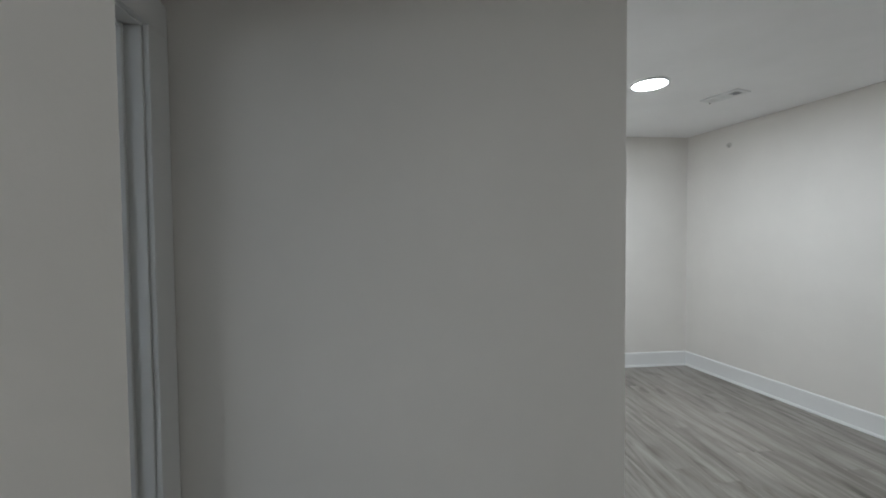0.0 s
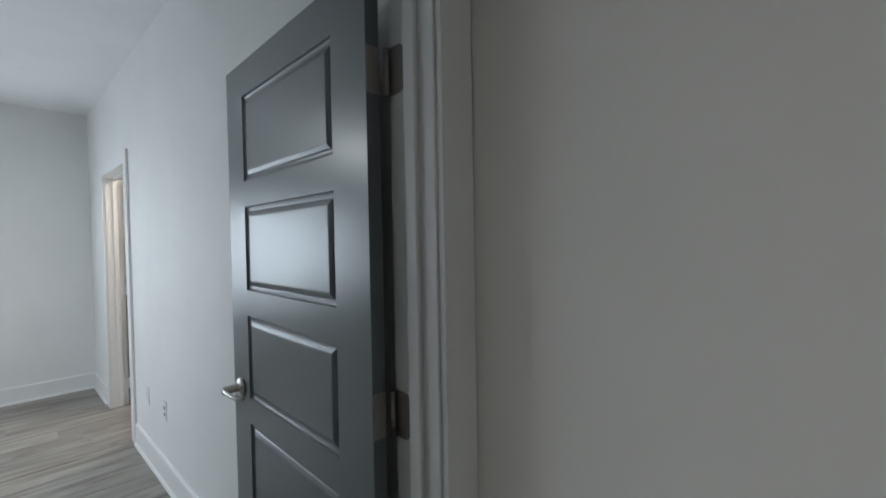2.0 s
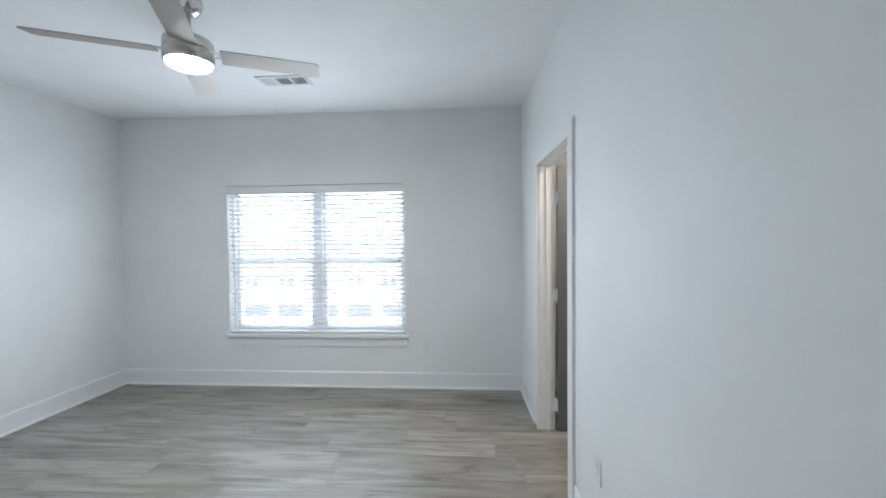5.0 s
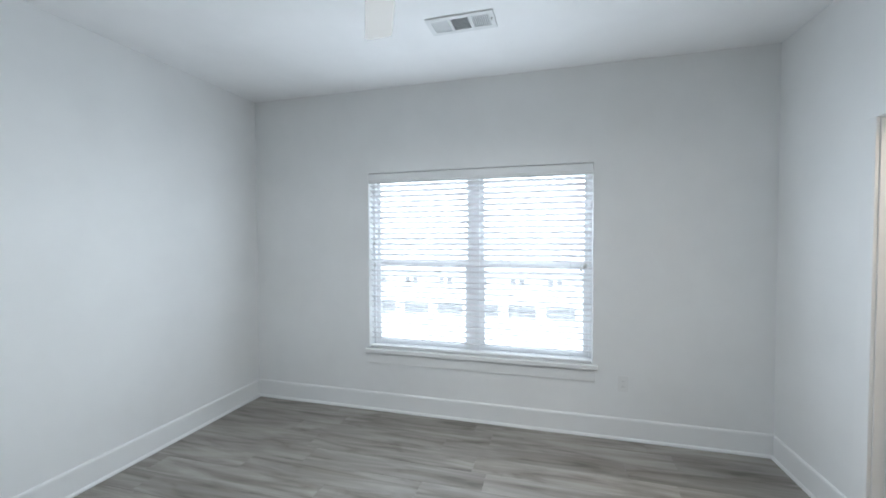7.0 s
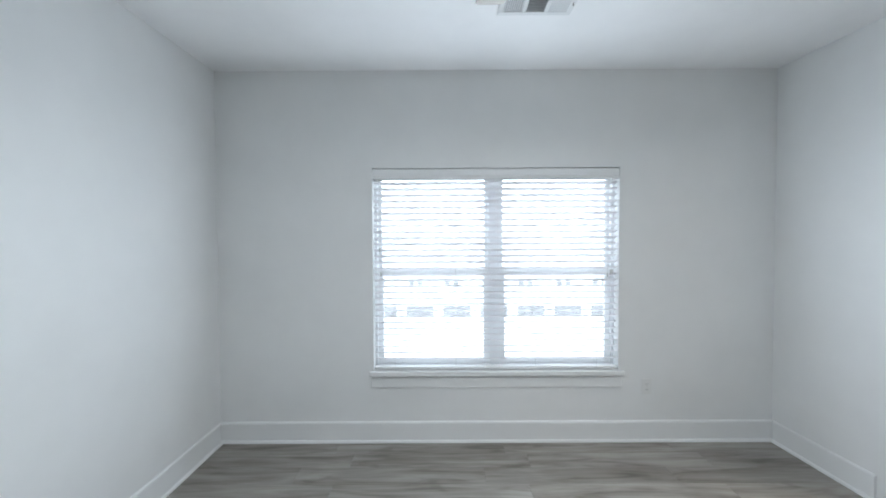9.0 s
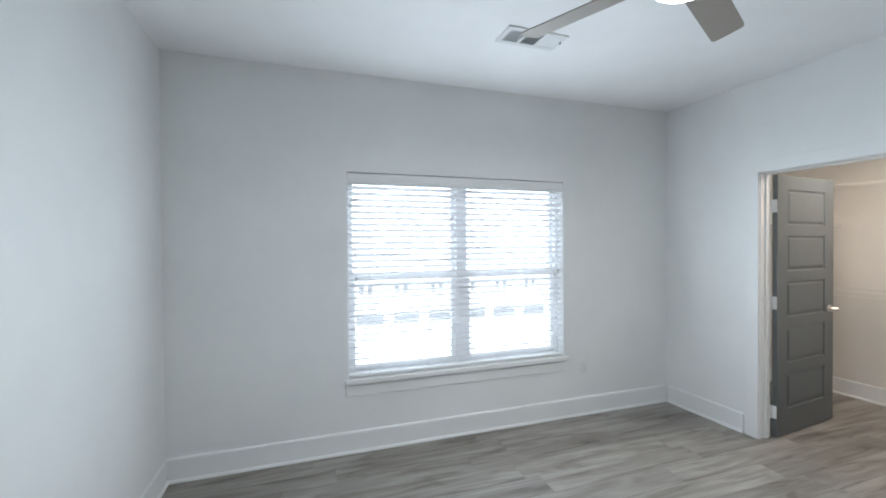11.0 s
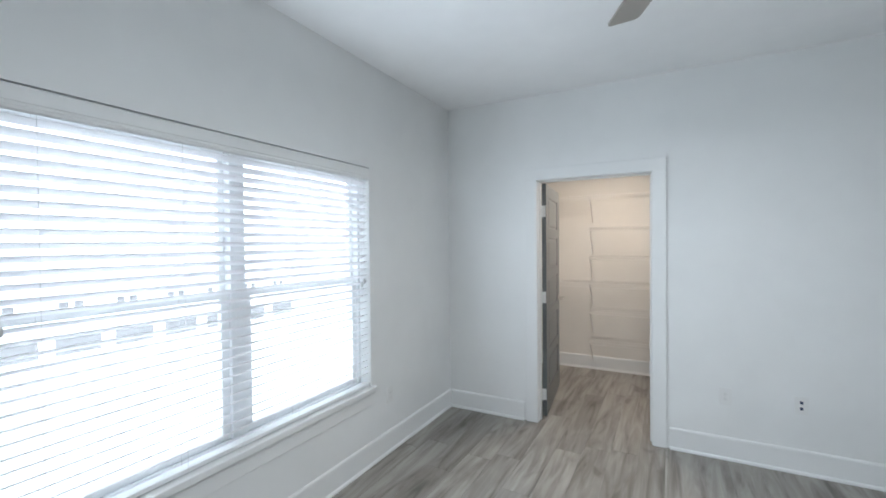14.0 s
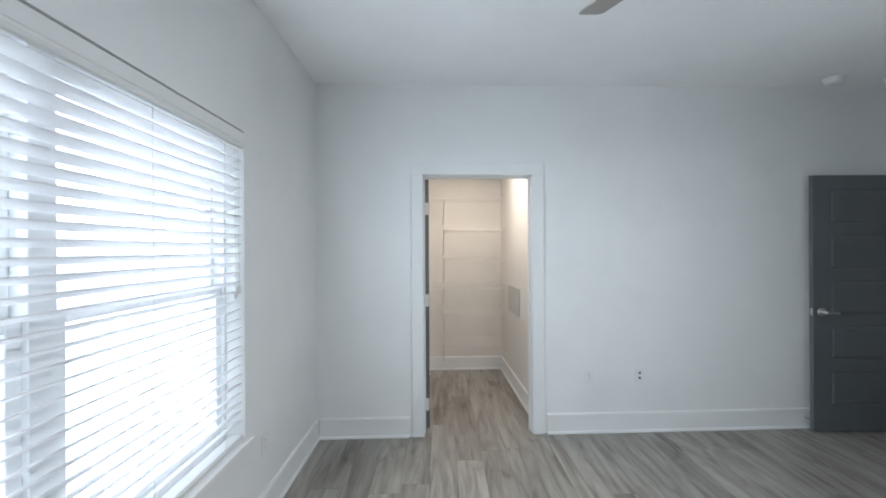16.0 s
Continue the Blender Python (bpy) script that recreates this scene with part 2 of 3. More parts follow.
def mesh_of(name, bm, material):
    bmesh.ops.recalc_face_normals(bm, faces=bm.faces)
    me = bpy.data.meshes.new(name)
    bm.to_mesh(me)
    bm.free()
    me.materials.append(material)
    return me


def thing(name, label, category, m=None, bm=None, material=None, group="", kind=""):
    ob = new(name, mesh_of(name, bm, material) if bm else None)
    if m is not None:
        ob.matrix_basis = m
    return tagged(ob, label, category, group, kind)


def part(name, bm, material, parent, label="", m=None):
    ob = new(name, mesh_of(name, bm, material))
    ob.parent = parent
    if m is not None:
        ob.matrix_basis = m
    return tagged(ob, label)


def shell(name, label, category, boxes, material, m=None):
    bm = bmesh.new()
    for b in boxes:
        box(bm, *b)
    return thing(name, label, category, m, bm, material, kind="structure")


# ---------------------------------------------------------------- the plan
XW, XE, YS = -5.415, -1.62, -2.92          # bedroom: window wall, east wall, south wall
CEIL, LOW = 2.77, 2.525                      # ceilings of the bedroom and of the hall
SLOPE = 0.035                               # the closet wall runs slightly askew
NORTH = Matrix.Translation((XW, 1.228, 0)) @ Matrix.Rotation(math.atan(SLOPE), 4, "Z")
DW0, DW1 = -0.645, -0.52                    # wall of the bedroom's door: its two faces
DY0, DY1 = 0.46, 1.32                       # the door's opening
DTOP = 2.055
HALL_N, HALL_E = 1.42, 0.945                 # hall's north wall and the corner where it ends
WY0, WY1, WZ0, WZ1 = -1.765, 0.071, 0.54, 2.055   # window opening
CL0, CL1 = 0.835, 1.69                      # closet opening along the north wall
CLB, CLR = 1.755, 1.775                     # closet back and right wall
PASS_S = 0.265                              # passage's south wall

# ---------------------------------------------------------------- walls and ceilings
shell("wall_west", "white painted outer wall with the wide window", "wall",
      [(XW - 0.16, XW, -3.08, WY0, 0, 3.0), (XW - 0.16, XW, WY1, 1.245, 0, 3.0), (XW - 0.16, XW, WY0, WY1, 0, WZ0), (XW - 0.16, XW, WY0, WY1, WZ1, 3.0)], M_WALL)
shell("wall_south", "plain white painted bedroom wall", "wall", [(XW, XE + 0.12, YS - 0.16, YS, 0, 3.0)], M_WALL)
shell("wall_east", "plain white painted bedroom wall ending at the entry passage", "wall",
      [(XE, XE + 0.12, YS, PASS_S, 0, 3.0), (XE + 0.12, DW0, PASS_S - 0.12, PASS_S, 0, 3.0)], M_WALL)
shell("wall_north", "white painted wall with the open closet doorway", "wall",
      [(-0.16, CL0 - 0.02, 0, 0.12, 0, 3.0), (CL1 + 0.02, 4.87, 0, 0.12, 0, 3.0), (CL0 - 0.02, CL1 + 0.02, 0, 0.12, 2.07, 3.0)], M_WALL, NORTH)
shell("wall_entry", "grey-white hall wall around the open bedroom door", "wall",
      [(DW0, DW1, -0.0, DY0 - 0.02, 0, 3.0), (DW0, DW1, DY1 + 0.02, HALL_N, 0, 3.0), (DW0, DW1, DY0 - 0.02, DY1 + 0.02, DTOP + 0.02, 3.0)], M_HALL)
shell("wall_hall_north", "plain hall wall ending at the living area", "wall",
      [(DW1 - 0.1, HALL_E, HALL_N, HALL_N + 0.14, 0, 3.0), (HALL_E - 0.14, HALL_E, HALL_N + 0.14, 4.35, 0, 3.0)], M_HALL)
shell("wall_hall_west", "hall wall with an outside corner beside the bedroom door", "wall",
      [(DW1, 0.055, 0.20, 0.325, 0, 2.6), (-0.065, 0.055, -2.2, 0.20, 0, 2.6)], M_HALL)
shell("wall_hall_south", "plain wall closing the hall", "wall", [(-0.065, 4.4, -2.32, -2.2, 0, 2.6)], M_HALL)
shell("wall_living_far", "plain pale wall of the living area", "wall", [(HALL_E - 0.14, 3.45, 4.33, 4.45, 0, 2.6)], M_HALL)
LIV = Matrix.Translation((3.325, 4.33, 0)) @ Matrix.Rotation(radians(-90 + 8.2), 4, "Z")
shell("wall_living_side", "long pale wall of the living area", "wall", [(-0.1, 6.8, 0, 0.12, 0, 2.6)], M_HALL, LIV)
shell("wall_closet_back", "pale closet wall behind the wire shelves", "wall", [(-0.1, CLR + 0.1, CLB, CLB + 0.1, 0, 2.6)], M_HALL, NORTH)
shell("wall_closet_right", "pale closet side wall with the grey plate", "wall", [(CLR, CLR + 0.1, 0.12, CLB, 0, 2.6)], M_HALL, NORTH)
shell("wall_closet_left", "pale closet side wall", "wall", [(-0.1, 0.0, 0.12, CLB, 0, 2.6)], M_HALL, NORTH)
shell("ceiling_bedroom", "flat white bedroom ceiling", "ceiling", [(XW - 0.1, DW0 + 0.02, YS - 0.1, 1.55, CEIL, CEIL + 0.12)], M_CEIL)
shell("ceiling_hall", "flat white ceiling of the hall and living area", "ceiling", [(DW1 + 0.0, 4.5, -2.3, 4.45, LOW, LOW + 0.1)], M_CEIL)
shell("ceiling_closet", "flat white closet ceiling", "ceiling", [(-0.1, CLR + 0.1, 0.12, CLB + 0.1, LOW, LOW + 0.1)], M_CEIL, NORTH)

# baseboards: tall flat board with an eased top and a shoe mould
BASE = [(0, 0), (0, 0.158), (0.007, 0.158), (0.012, 0.152), (0.014, 0.144), (0.014, 0.020), (0.021, 0.017), (0.026, 0.009), (0.026, 0)]


def baseboard(m, length, label="tall white baseboard with a shoe mould", start=0.0):
    """Along local x, standing out towards local +y."""
    bm = bmesh.new()
    extrude_profile(bm, BASE, start, length)
    return thing("baseboard", label, "baseboard", m, bm, M_TRIM, kind="structure")


def along(x, y, degrees):
    return pose(x, y, 0.0, 0, 0, degrees)


baseboard(along(XW, 1.227, -90), 1.227 - YS)
baseboard(along(XW + 0.026, YS, 0), XE - XW - 0.026)
baseboard(along(XE, YS + 0.026, 90), PASS_S - YS - 0.026)
baseboard(along(XE, PASS_S, 0), DW0 - XE)
flip = Matrix.Rotation(math.pi, 4, "Z")
baseboard(NORTH @ Matrix.Translation((CL0 - 0.118, 0, 0)) @ flip, CL0 - 0.118 - 0.026)
baseboard(NORTH @ Matrix.Translation((4.84, 0, 0)) @ flip, 4.84 - CL1 - 0.118)
baseboard(NORTH @ Matrix.Translation((CLR, CLB, 0)) @ flip, CLR)
baseboard(NORTH @ Matrix.Translation((CLR, 0.14, 0)) @ Matrix.Rotation(math.pi / 2, 4, "Z"), CLB - 0.14 - 0.026)
baseboard(NORTH @ Matrix.Translation((0, CLB, 0)) @ Matrix.Rotation(-math.pi / 2, 4, "Z"), CLB - 0.14)
baseboard(along(HALL_E, HALL_N, 180), HALL_E - DW1)
baseboard(along(HALL_E, 4.30, -90), 4.30 - HALL_N)
baseboard(along(3.33, 4.33, 180), 3.33 - HALL_E)
baseboard(LIV @ Matrix.Translation((6.6, 0, 0)) @ flip, 6.6)
baseboard(along(0.055, 0.32, -90), 2.5)


# door linings and casings
def door_frame(name, m, width, depth, top, label, side_a=True, side_b=True, stop_at=0.05, wide_a=(0.092, 0.092)):
    """A lined opening from x=0 to width; the wall runs from y=0 to depth; casing on y<0 (a) and on y>depth (b)."""
    ob = thing(name, label, "door frame", m, kind="structure")
    j = 0.02
    for nm, b in (("jamb", (-j, 0, 0.0, depth, 0, top)), ("jamb", (width, width + j, 0.0, depth, 0, top)), ("head_jamb", (-j, width + j, 0.0, depth, top, top + j))):
        bm = bmesh.new()
        soft_box(bm, *b, r=0.002, seg=1)
        part(nm, bm, M_TRIM, ob)
    s0, s1 = stop_at, stop_at + 0.035
    for b in ((0, 0.011, s0, s1, 0, top), (width - 0.011, width, s0, s1, 0, top), (0.011, width - 0.011, s0, s1, top - 0.011, top)):
        bm = bmesh.new()
        soft_box(bm, *b, r=0.003, seg=2)
        part("door_stop_strip", bm, M_TRIM, ob)
    for on, y0, y1 in ((side_a, -0.017, 0.0), (side_b, depth, depth + 0.017)):
        if not on:
            continue
        rev = 0.005
        for nm, b in (("casing", (-rev - wide_a[0], -rev, y0, y1, 0, top + rev)), ("casing", (width + rev, width + rev + wide_a[1], y0, y1, 0, top + rev)),
                      ("head_casing", (-rev - wide_a[0], width + rev + wide_a[1], y0, y1, top + rev, top + rev + 0.094))):
            bm = bmesh.new()
            soft_box(bm, *b, r=0.0025, seg=2)
            part(nm, bm, M_TRIM, ob)
    return ob


door_frame("door_frame_closet", NORTH @ Matrix.Translation((CL0, 0, 0)), CL1 - CL0, 0.12, 2.05, "white flat casing around the closet doorway", side_b=False)
# the opening of the bedroom door: local x runs along +y, local y runs along -x
ENTRY = Matrix.Translation((DW1, DY0, 0)) @ Matrix.Rotation(math.pi / 2, 4, "Z")
door_frame("door_frame_bedroom", ENTRY, DY1 - DY0, DW1 - DW0, DTOP, "white flat casing around the bedroom doorway", stop_at=0.045, wide_a=(0.092, 0.092))


# ---------------------------------------------------------------- doors
def raised_panel(bm, x0, x1, z0, z1, t):
    """A moulded panel on both faces of a leaf that is t thick (y from 0 to t)."""
    for face, inward in ((0.0, 1), (t, -1)):
        rings = []
        for inset, depth in ((0.0, 0.0), (0.0025, 0.006), (0.009, 0.0085), (0.016, 0.0085), (0.020, 0.006), (0.030, 0.002), (0.034, 0.0015)):
            y = face + inward * depth
            rings.append([bm.verts.new(p) for p in ((x0 + inset, y, z0 + inset), (x1 - inset, y, z0 + inset), (x1 - inset, y, z1 - inset), (x0 + inset, y, z1 - inset))])
        for a, b in zip(rings, rings[1:]):
            for i in range(4):
                bm.faces.new((a[i], a[(i + 1) % 4], b[(i + 1) % 4], b[i]))
        bm.faces.new(rings[-1])


def lever(parent, x, z, t, towards):
    """Levers on both faces; they point along x by the sign of towards."""
    for face, out in ((0.0, -1), (t, 1)):
        bm = bmesh.new()
        turn = Matrix.Translation((x, face, z)) @ Matrix.Rotation(radians(90 if out < 0 else -90), 4, "X")
        lathe(bm, [(0, 0), (0.033, 0.0), (0.033, 0.005), (0.029, 0.010), (0.018, 0.012), (0.0145, 0.016), (0.0140, 0.060), (0.011, 0.063), (0, 0.063)], 28, turn)
        handle = part("handle", bm, M_NICKEL, parent, "brushed nickel lever handle")
        bm = bmesh.new()
        y = face + out * 0.055
        tube(bm, [(x, y, z), (x + towards * 0.012, y + out * 0.002, z), (x + towards * 0.045, y + out * 0.003, z - 0.001), (x + towards * 0.072, y + out * 0.001, z - 0.003),
                  (x + towards * 0.092, y - out * 0.005, z - 0.005), (x + towards * 0.101, y - out * 0.015, z - 0.006), (x + towards * 0.102, y - out * 0.024, z - 0.006)],
             [0.0075, 0.0075, 0.0065, 0.0062, 0.0068, 0.0072, 0.006], 12)
        part("lever", bm, M_NICKEL, handle)


def rounded_plate(bm, x0, x1, y0, y1, z0, z1, r=0.015):
    """A thin plate across y whose two corners on the x0 side are round."""
    ring = [(x1, z0), (x1, z1)]
    ring += [(x0 + r - r * math.sin(a), z1 - r + r * math.cos(a)) for a in [k * math.pi / 12 for k in range(7)]]
    ring += [(x0 + r - r * math.cos(a), z0 + r - r * math.sin(a)) for a in [k * math.pi / 12 for k in range(7)]]
    lo = [bm.verts.new((x, y0, z)) for x, z in ring]
    hi = [bm.verts.new((x, y1, z)) for x, z in ring]
    for k in range(len(ring)):
        bm.faces.new((lo[k], lo[(k + 1) % len(ring)], hi[(k + 1) % len(ring)], hi[k]))
    bm.faces.new(lo)
    bm.faces.new(hi[::-1])
    bmesh.ops.recalc_face_normals(bm, faces=bm.faces)


def door(name, m, width, label, lever_dir=-1):
    """A five-panel leaf: hinge edge at x=0, latch edge at x=width, faces at y=0 and y=t; stands 1 cm over the floor."""
    ob = thing(name, label, "door", m, kind="structure")
    t, h0, h1 = 0.035, 0.010, 2.040
    st = 0.137
    tops = [1.932 - 0.3615 * i for i in range(5)]
    rails = [(tops[0], h1)] + [(tops[i + 1], tops[i] - 0.277) for i in range(4)] + [(h0, tops[4] - 0.277)]
    for x0, x1 in ((0, st), (width - st, width)):
        bm = bmesh.new()
        box(bm, x0, x1, 0, t, h0, h1)
        part("stile", bm, M_DOOR, ob)
    for z0, z1 in rails:
        bm = bmesh.new()
        box(bm, st, width - st, 0, t, z0, z1)
        part("rail", bm, M_DOOR, ob)
    for z in tops:
        bm = bmesh.new()
        raised_panel(bm, st, width - st, z - 0.277, z, t)
        part("panel", bm, M_DOOR, ob)
    lever(ob, width - 0.066, 0.955, t, lever_dir)
    bm = bmesh.new()
    soft_box(bm, width - 0.001, width + 0.0015, 0.006, 0.029, 0.925, 0.985, r=0.001, seg=1)
    part("latch_plate", bm, M_NICKEL, ob, "brushed nickel latch plate")
    return ob


# bedroom door, swung right back along the north wall; local x runs towards -x of the place
D1 = Matrix.Translation((-0.667, 1.300, 0)) @ Matrix.Rotation(math.pi, 4, "Z")
d1 = door("door_bedroom", D1, 0.83, "dark grey five-panel door, standing open against the wall")
D2 = NORTH @ Matrix.Translation((CL0 + 0.041, 0.132, 0)) @ Matrix.Rotation(radians(94), 4, "Z")
d2 = door("door_closet", D2, 0.835, "dark grey five-panel closet door, swung open into the closet")


def jamb_hinge(parent, z, corners, pin, metal=M_HINGE):
    """A hinge: two plates with rounded ends and the barrel between them; corners: (x0, x1, y0, y1) of each plate."""
    bm = bmesh.new()
    tube(bm, [(pin[0], pin[1], z - 0.05), (pin[0], pin[1], z + 0.05)], 0.0065, 12)
    for k in (-0.03, -0.01, 0.01, 0.03):
        tube(bm, [(pin[0], pin[1], z + k - 0.001), (pin[0], pin[1], z + k + 0.001)], 0.0073, 12)
    h = part("hinge", bm, metal, parent, "satin nickel butt hinge")
    for c in corners:
        bm = bmesh.new()
        if c[1] - c[0] > 0.01:
            rounded_plate(bm, *c, z - 0.051, z + 0.051)
        else:
            soft_box(bm, *c, z - 0.05, z + 0.05, r=0.0011, seg=1)
        part("hinge_plate", bm, metal, h)


for z in (0.20, 1.07, 1.815):
    # leaf edge plate at local x just below 0, jamb plate on the lining's face
    jamb_hinge(d1, z, [(-0.0025, -0.0004, 0.001, 0.034), (-0.058, -0.012, -0.0199, -0.0176)], (-0.013, -0.010))
# same nickel hinges, given pale enamel so their colour carries the brighter light
for z in (0.20, 1.05, 1.80):
    jamb_hinge(d2, z, [(-0.0025, -0.0004, 0.003, 0.034), (-0.055, -0.014, 0.0360, 0.0384)], (-0.007, 0.036), M_VENT)

# ---------------------------------------------------------------- window
win = thing("window_1", "wide white double window with lower and upper sashes", "window", kind="structure")
GX = XW - 0.140                             # plane of the upper panes


def win_part(name, b, material=M_VINYL, parent=None, r=0.002, label=""):
    bm = bmesh.new()
    soft_box(bm, *b, r=r, seg=1)
    return part(name, bm, material, parent or win, label)


MID = 0.5 * (WY0 + WY1)
for b in ((GX - 0.045, GX + 0.05, WY0, WY0 + 0.022, WZ0, WZ1), (GX - 0.045, GX + 0.05, WY1 - 0.022, WY1, WZ0, WZ1),
          (GX - 0.045, GX + 0.05, WY0 + 0.022, WY1 - 0.022, WZ1 - 0.035, WZ1), (GX - 0.045, GX + 0.05, WY0 + 0.022, WY1 - 0.022, WZ0, WZ0 + 0.022)):
    win_part("window_frame", b)
win_part("mullion", (GX - 0.045, GX + 0.05, MID - 0.04, MID + 0.04, WZ0 + 0.022, WZ1 - 0.035))
MEET = 1.283
for y0, y1 in ((WY0 + 0.022, MID - 0.04), (MID + 0.04, WY1 - 0.022)):
    for nm, x, z0, z1, w in (("upper_sash", GX - 0.012, MEET - 0.018, WZ1 - 0.035, 0.030), ("lower_sash", GX + 0.020, WZ0 + 0.022, MEET + 0.018, 0.042)):
        sash = win_part(nm, (x - 0.014, x + 0.014, y0, y0 + w, z0, z1))
        for b in ((x - 0.014, x + 0.014, y1 - w, y1, z0, z1), (x - 0.014, x + 0.014, y0 + w, y1 - w, z0, z0 + 0.036), (x - 0.014, x + 0.014, y0 + w, y1 - w, z1 - 0.036, z1)):
            win_part("sash_rail", b, parent=sash)
        bm = bmesh.new()
        box(bm, x - 0.002, x + 0.002, y0 + w - 0.004, y1 - w + 0.004, z0 + 0.03, z1 - 0.03)
        pane = part("pane", bm, M_GLASS, sash, "clear glass pane")
        pane.visible_shadow = False
# sill board and the apron under it
bm = bmesh.new()
soft_box(bm, XW - 0.065, XW + 0.030, WY0 + 0.001, WY1 - 0.001, WZ0 - 0.035, WZ0 + 0.001, r=0.004)
soft_box(bm, XW + 0.0005, XW + 0.032, WY0 - 0.028, WY1 + 0.035, WZ0 - 0.035, WZ0 + 0.0015, r=0.005)
part("window_sill", bm, M_TRIM, win, "white painted sill board")
bm = bmesh.new()
soft_box(bm, XW + 0.0005, XW + 0.010, WY0 - 0.018, WY1 + 0.022, WZ0 - 0.127, WZ0 - 0.036, r=0.003)
part("apron", bm, M_TRIM, win, "white painted apron board")

# venetian blind hung in the window opening
BX = XW - 0.036                             # middle of the slats
blind = thing("window_blind", "white two-inch slatted blind, lowered with open slats", "blind", Matrix.Translation((BX, 0, 0)))
bm = bmesh.new()
extrude_profile(bm, [(0.0, 0.0), (0.004, -0.004), (0.010, -0.006), (0.012, -0.012), (0.012, -0.056), (0.009, -0.058), (0.009, -0.064), (0.012, -0.068), (0.008, -0.080), (0.003, -0.084), (0.0, -0.086), (-0.006, -0.086), (-0.006, 0.0)], WY0 + 0.003, WY1 - 0.003,
                Matrix.Translation((0.026, 0, WZ1 - 0.0035)) @ Matrix(((0, 1, 0, 0), (1, 0, 0, 0), (0, 0, 1, 0), (0, 0, 0, 1))))
part("valance", bm, M_TRIM, blind, "white moulded valance")
bm = bmesh.new()
soft_box(bm, -0.028, 0.018, WY0 + 0.006, WY1 - 0.006, WZ1 - 0.050, WZ1 - 0.006, r=0.003, seg=1)
part("headrail", bm, M_TRIM, blind)
bm = bmesh.new()
sec = [(-0.0254, 0.0), (-0.012, 0.0022), (0.0, 0.003), (0.012, 0.0022), (0.0254, 0.0), (0.0254, -0.0042), (0.012, -0.0020), (0.0, -0.0012), (-0.012, -0.0020), (-0.0254, -0.0042)]
swap = Matrix(((0, 1, 0, 0), (1, 0, 0, 0), (0, 0, 1, 0), (0, 0, 0, 1)))
extrude_profile(bm, sec, WY0 + 0.006, WY1 - 0.006, Matrix.Rotation(radians(-23), 4, "Y") @ swap)
slat_mesh = mesh_of("slat", bm, M_SLAT)
PITCH = 0.0455
SLATS = 30
for i in range(SLATS):
    s = new("slat", slat_mesh)
    s.parent = blind
    s.matrix_basis = Matrix.Translation((0, 0, WZ1 - 0.108 - i * PITCH)) @ Matrix.Rotation(radians(random.uniform(-0.5, 0.5)), 4, "Y") @ Matrix.Rotation(random.uniform(-0.0008, 0.0008), 4, "X")
bm = bmesh.new()
soft_box(bm, -0.026, 0.026, WY0 + 0.006, WY1 - 0.006, WZ0 + 0.006, WZ0 + 0.026, r=0.004)
part("bottom_rail", bm, M_TRIM, blind, "white bottom rail")
for y in (WY0 + 0.16, MID - 0.30, MID + 0.30, WY1 - 0.16):
    for x in (-0.0262, 0.0262):
        bm = bmesh.new()
        tube(bm, [(x, y, WZ0 + 0.02), (x, y, WZ1 - 0.05)], 0.0007, 5)
        part("ladder_cord", bm, M_CORD, blind)
for y, z in ((WY0 + 0.055, 1.47), (WY0 + 0.062, 1.285), (WY1 - 0.085, 1.275), (WY1 - 0.062, 1.295), (WY1 - 0.050, 1.30)):
    bm = bmesh.new()
    tube(bm, [(0.036, y, z), (0.036, y, WZ1 - 0.08)], 0.0008, 5)
    cord = part("pull_cord", bm, M_CORD, blind)
    bm = bmesh.new()
    lathe(bm, [(0, 0.0), (0.006, -0.003), (0.0075, -0.02), (0.006, -0.034), (0, -0.036)], 12, Matrix.Translation((0.036, y, z)))
    part("tassel", bm, M_CORD, cord, "small grey cord tassel")

# ---------------------------------------------------------------- ceiling fan
FAN = Matrix.Translation((-3.495, -0.752, 0))
fan = thing("ceiling_fan", "brushed nickel four-blade ceiling fan with a lit round lamp", "ceiling fan", FAN)
bm = bmesh.new()
lathe(bm, [(0.0, 2.769), (0.072, 2.769), (0.072, 2.752), (0.066, 2.728), (0.048, 2.706), (0.026, 2.697), (0.0, 2.697)], 36)
part("canopy", bm, M_CHROME, fan, "polished nickel canopy")
bm = bmesh.new()
tube(bm, [(0, 0, 2.70), (0, 0, 2.55)], 0.0125, 16)
lathe(bm, [(0.0125, 2.603), (0.028, 2.597), (0.030, 2.575), (0.0125, 2.573)], 20)
part("downrod", bm, M_NICKEL, fan)
bm = bmesh.new()
lathe(bm, [(0, 2.5700), (0.094, 2.5700), (0.111, 2.5640), (0.120, 2.5540), (0.122, 2.5160), (0.120, 2.5100), (0.115, 2.5090), (0.115, 2.5040), (0.120, 2.5020), (0.122, 2.4990), (0.122, 2.4530), (0.119, 2.4450), (0.112, 2.4430), (0.108, 2.4490), (0, 2.4490)], 48)
part("motor_housing", bm, M_NICKEL, fan, "brushed nickel drum housing")
bm = bmesh.new()
lathe(bm, [(0.111, 2.4450), (0.108, 2.4350), (0.094, 2.4250), (0.066, 2.4180), (0.038, 2.4140), (0, 2.4130)], 48)
part("lamp_lens", bm, M_LENS, fan, "frosted glass lamp lens, lit")
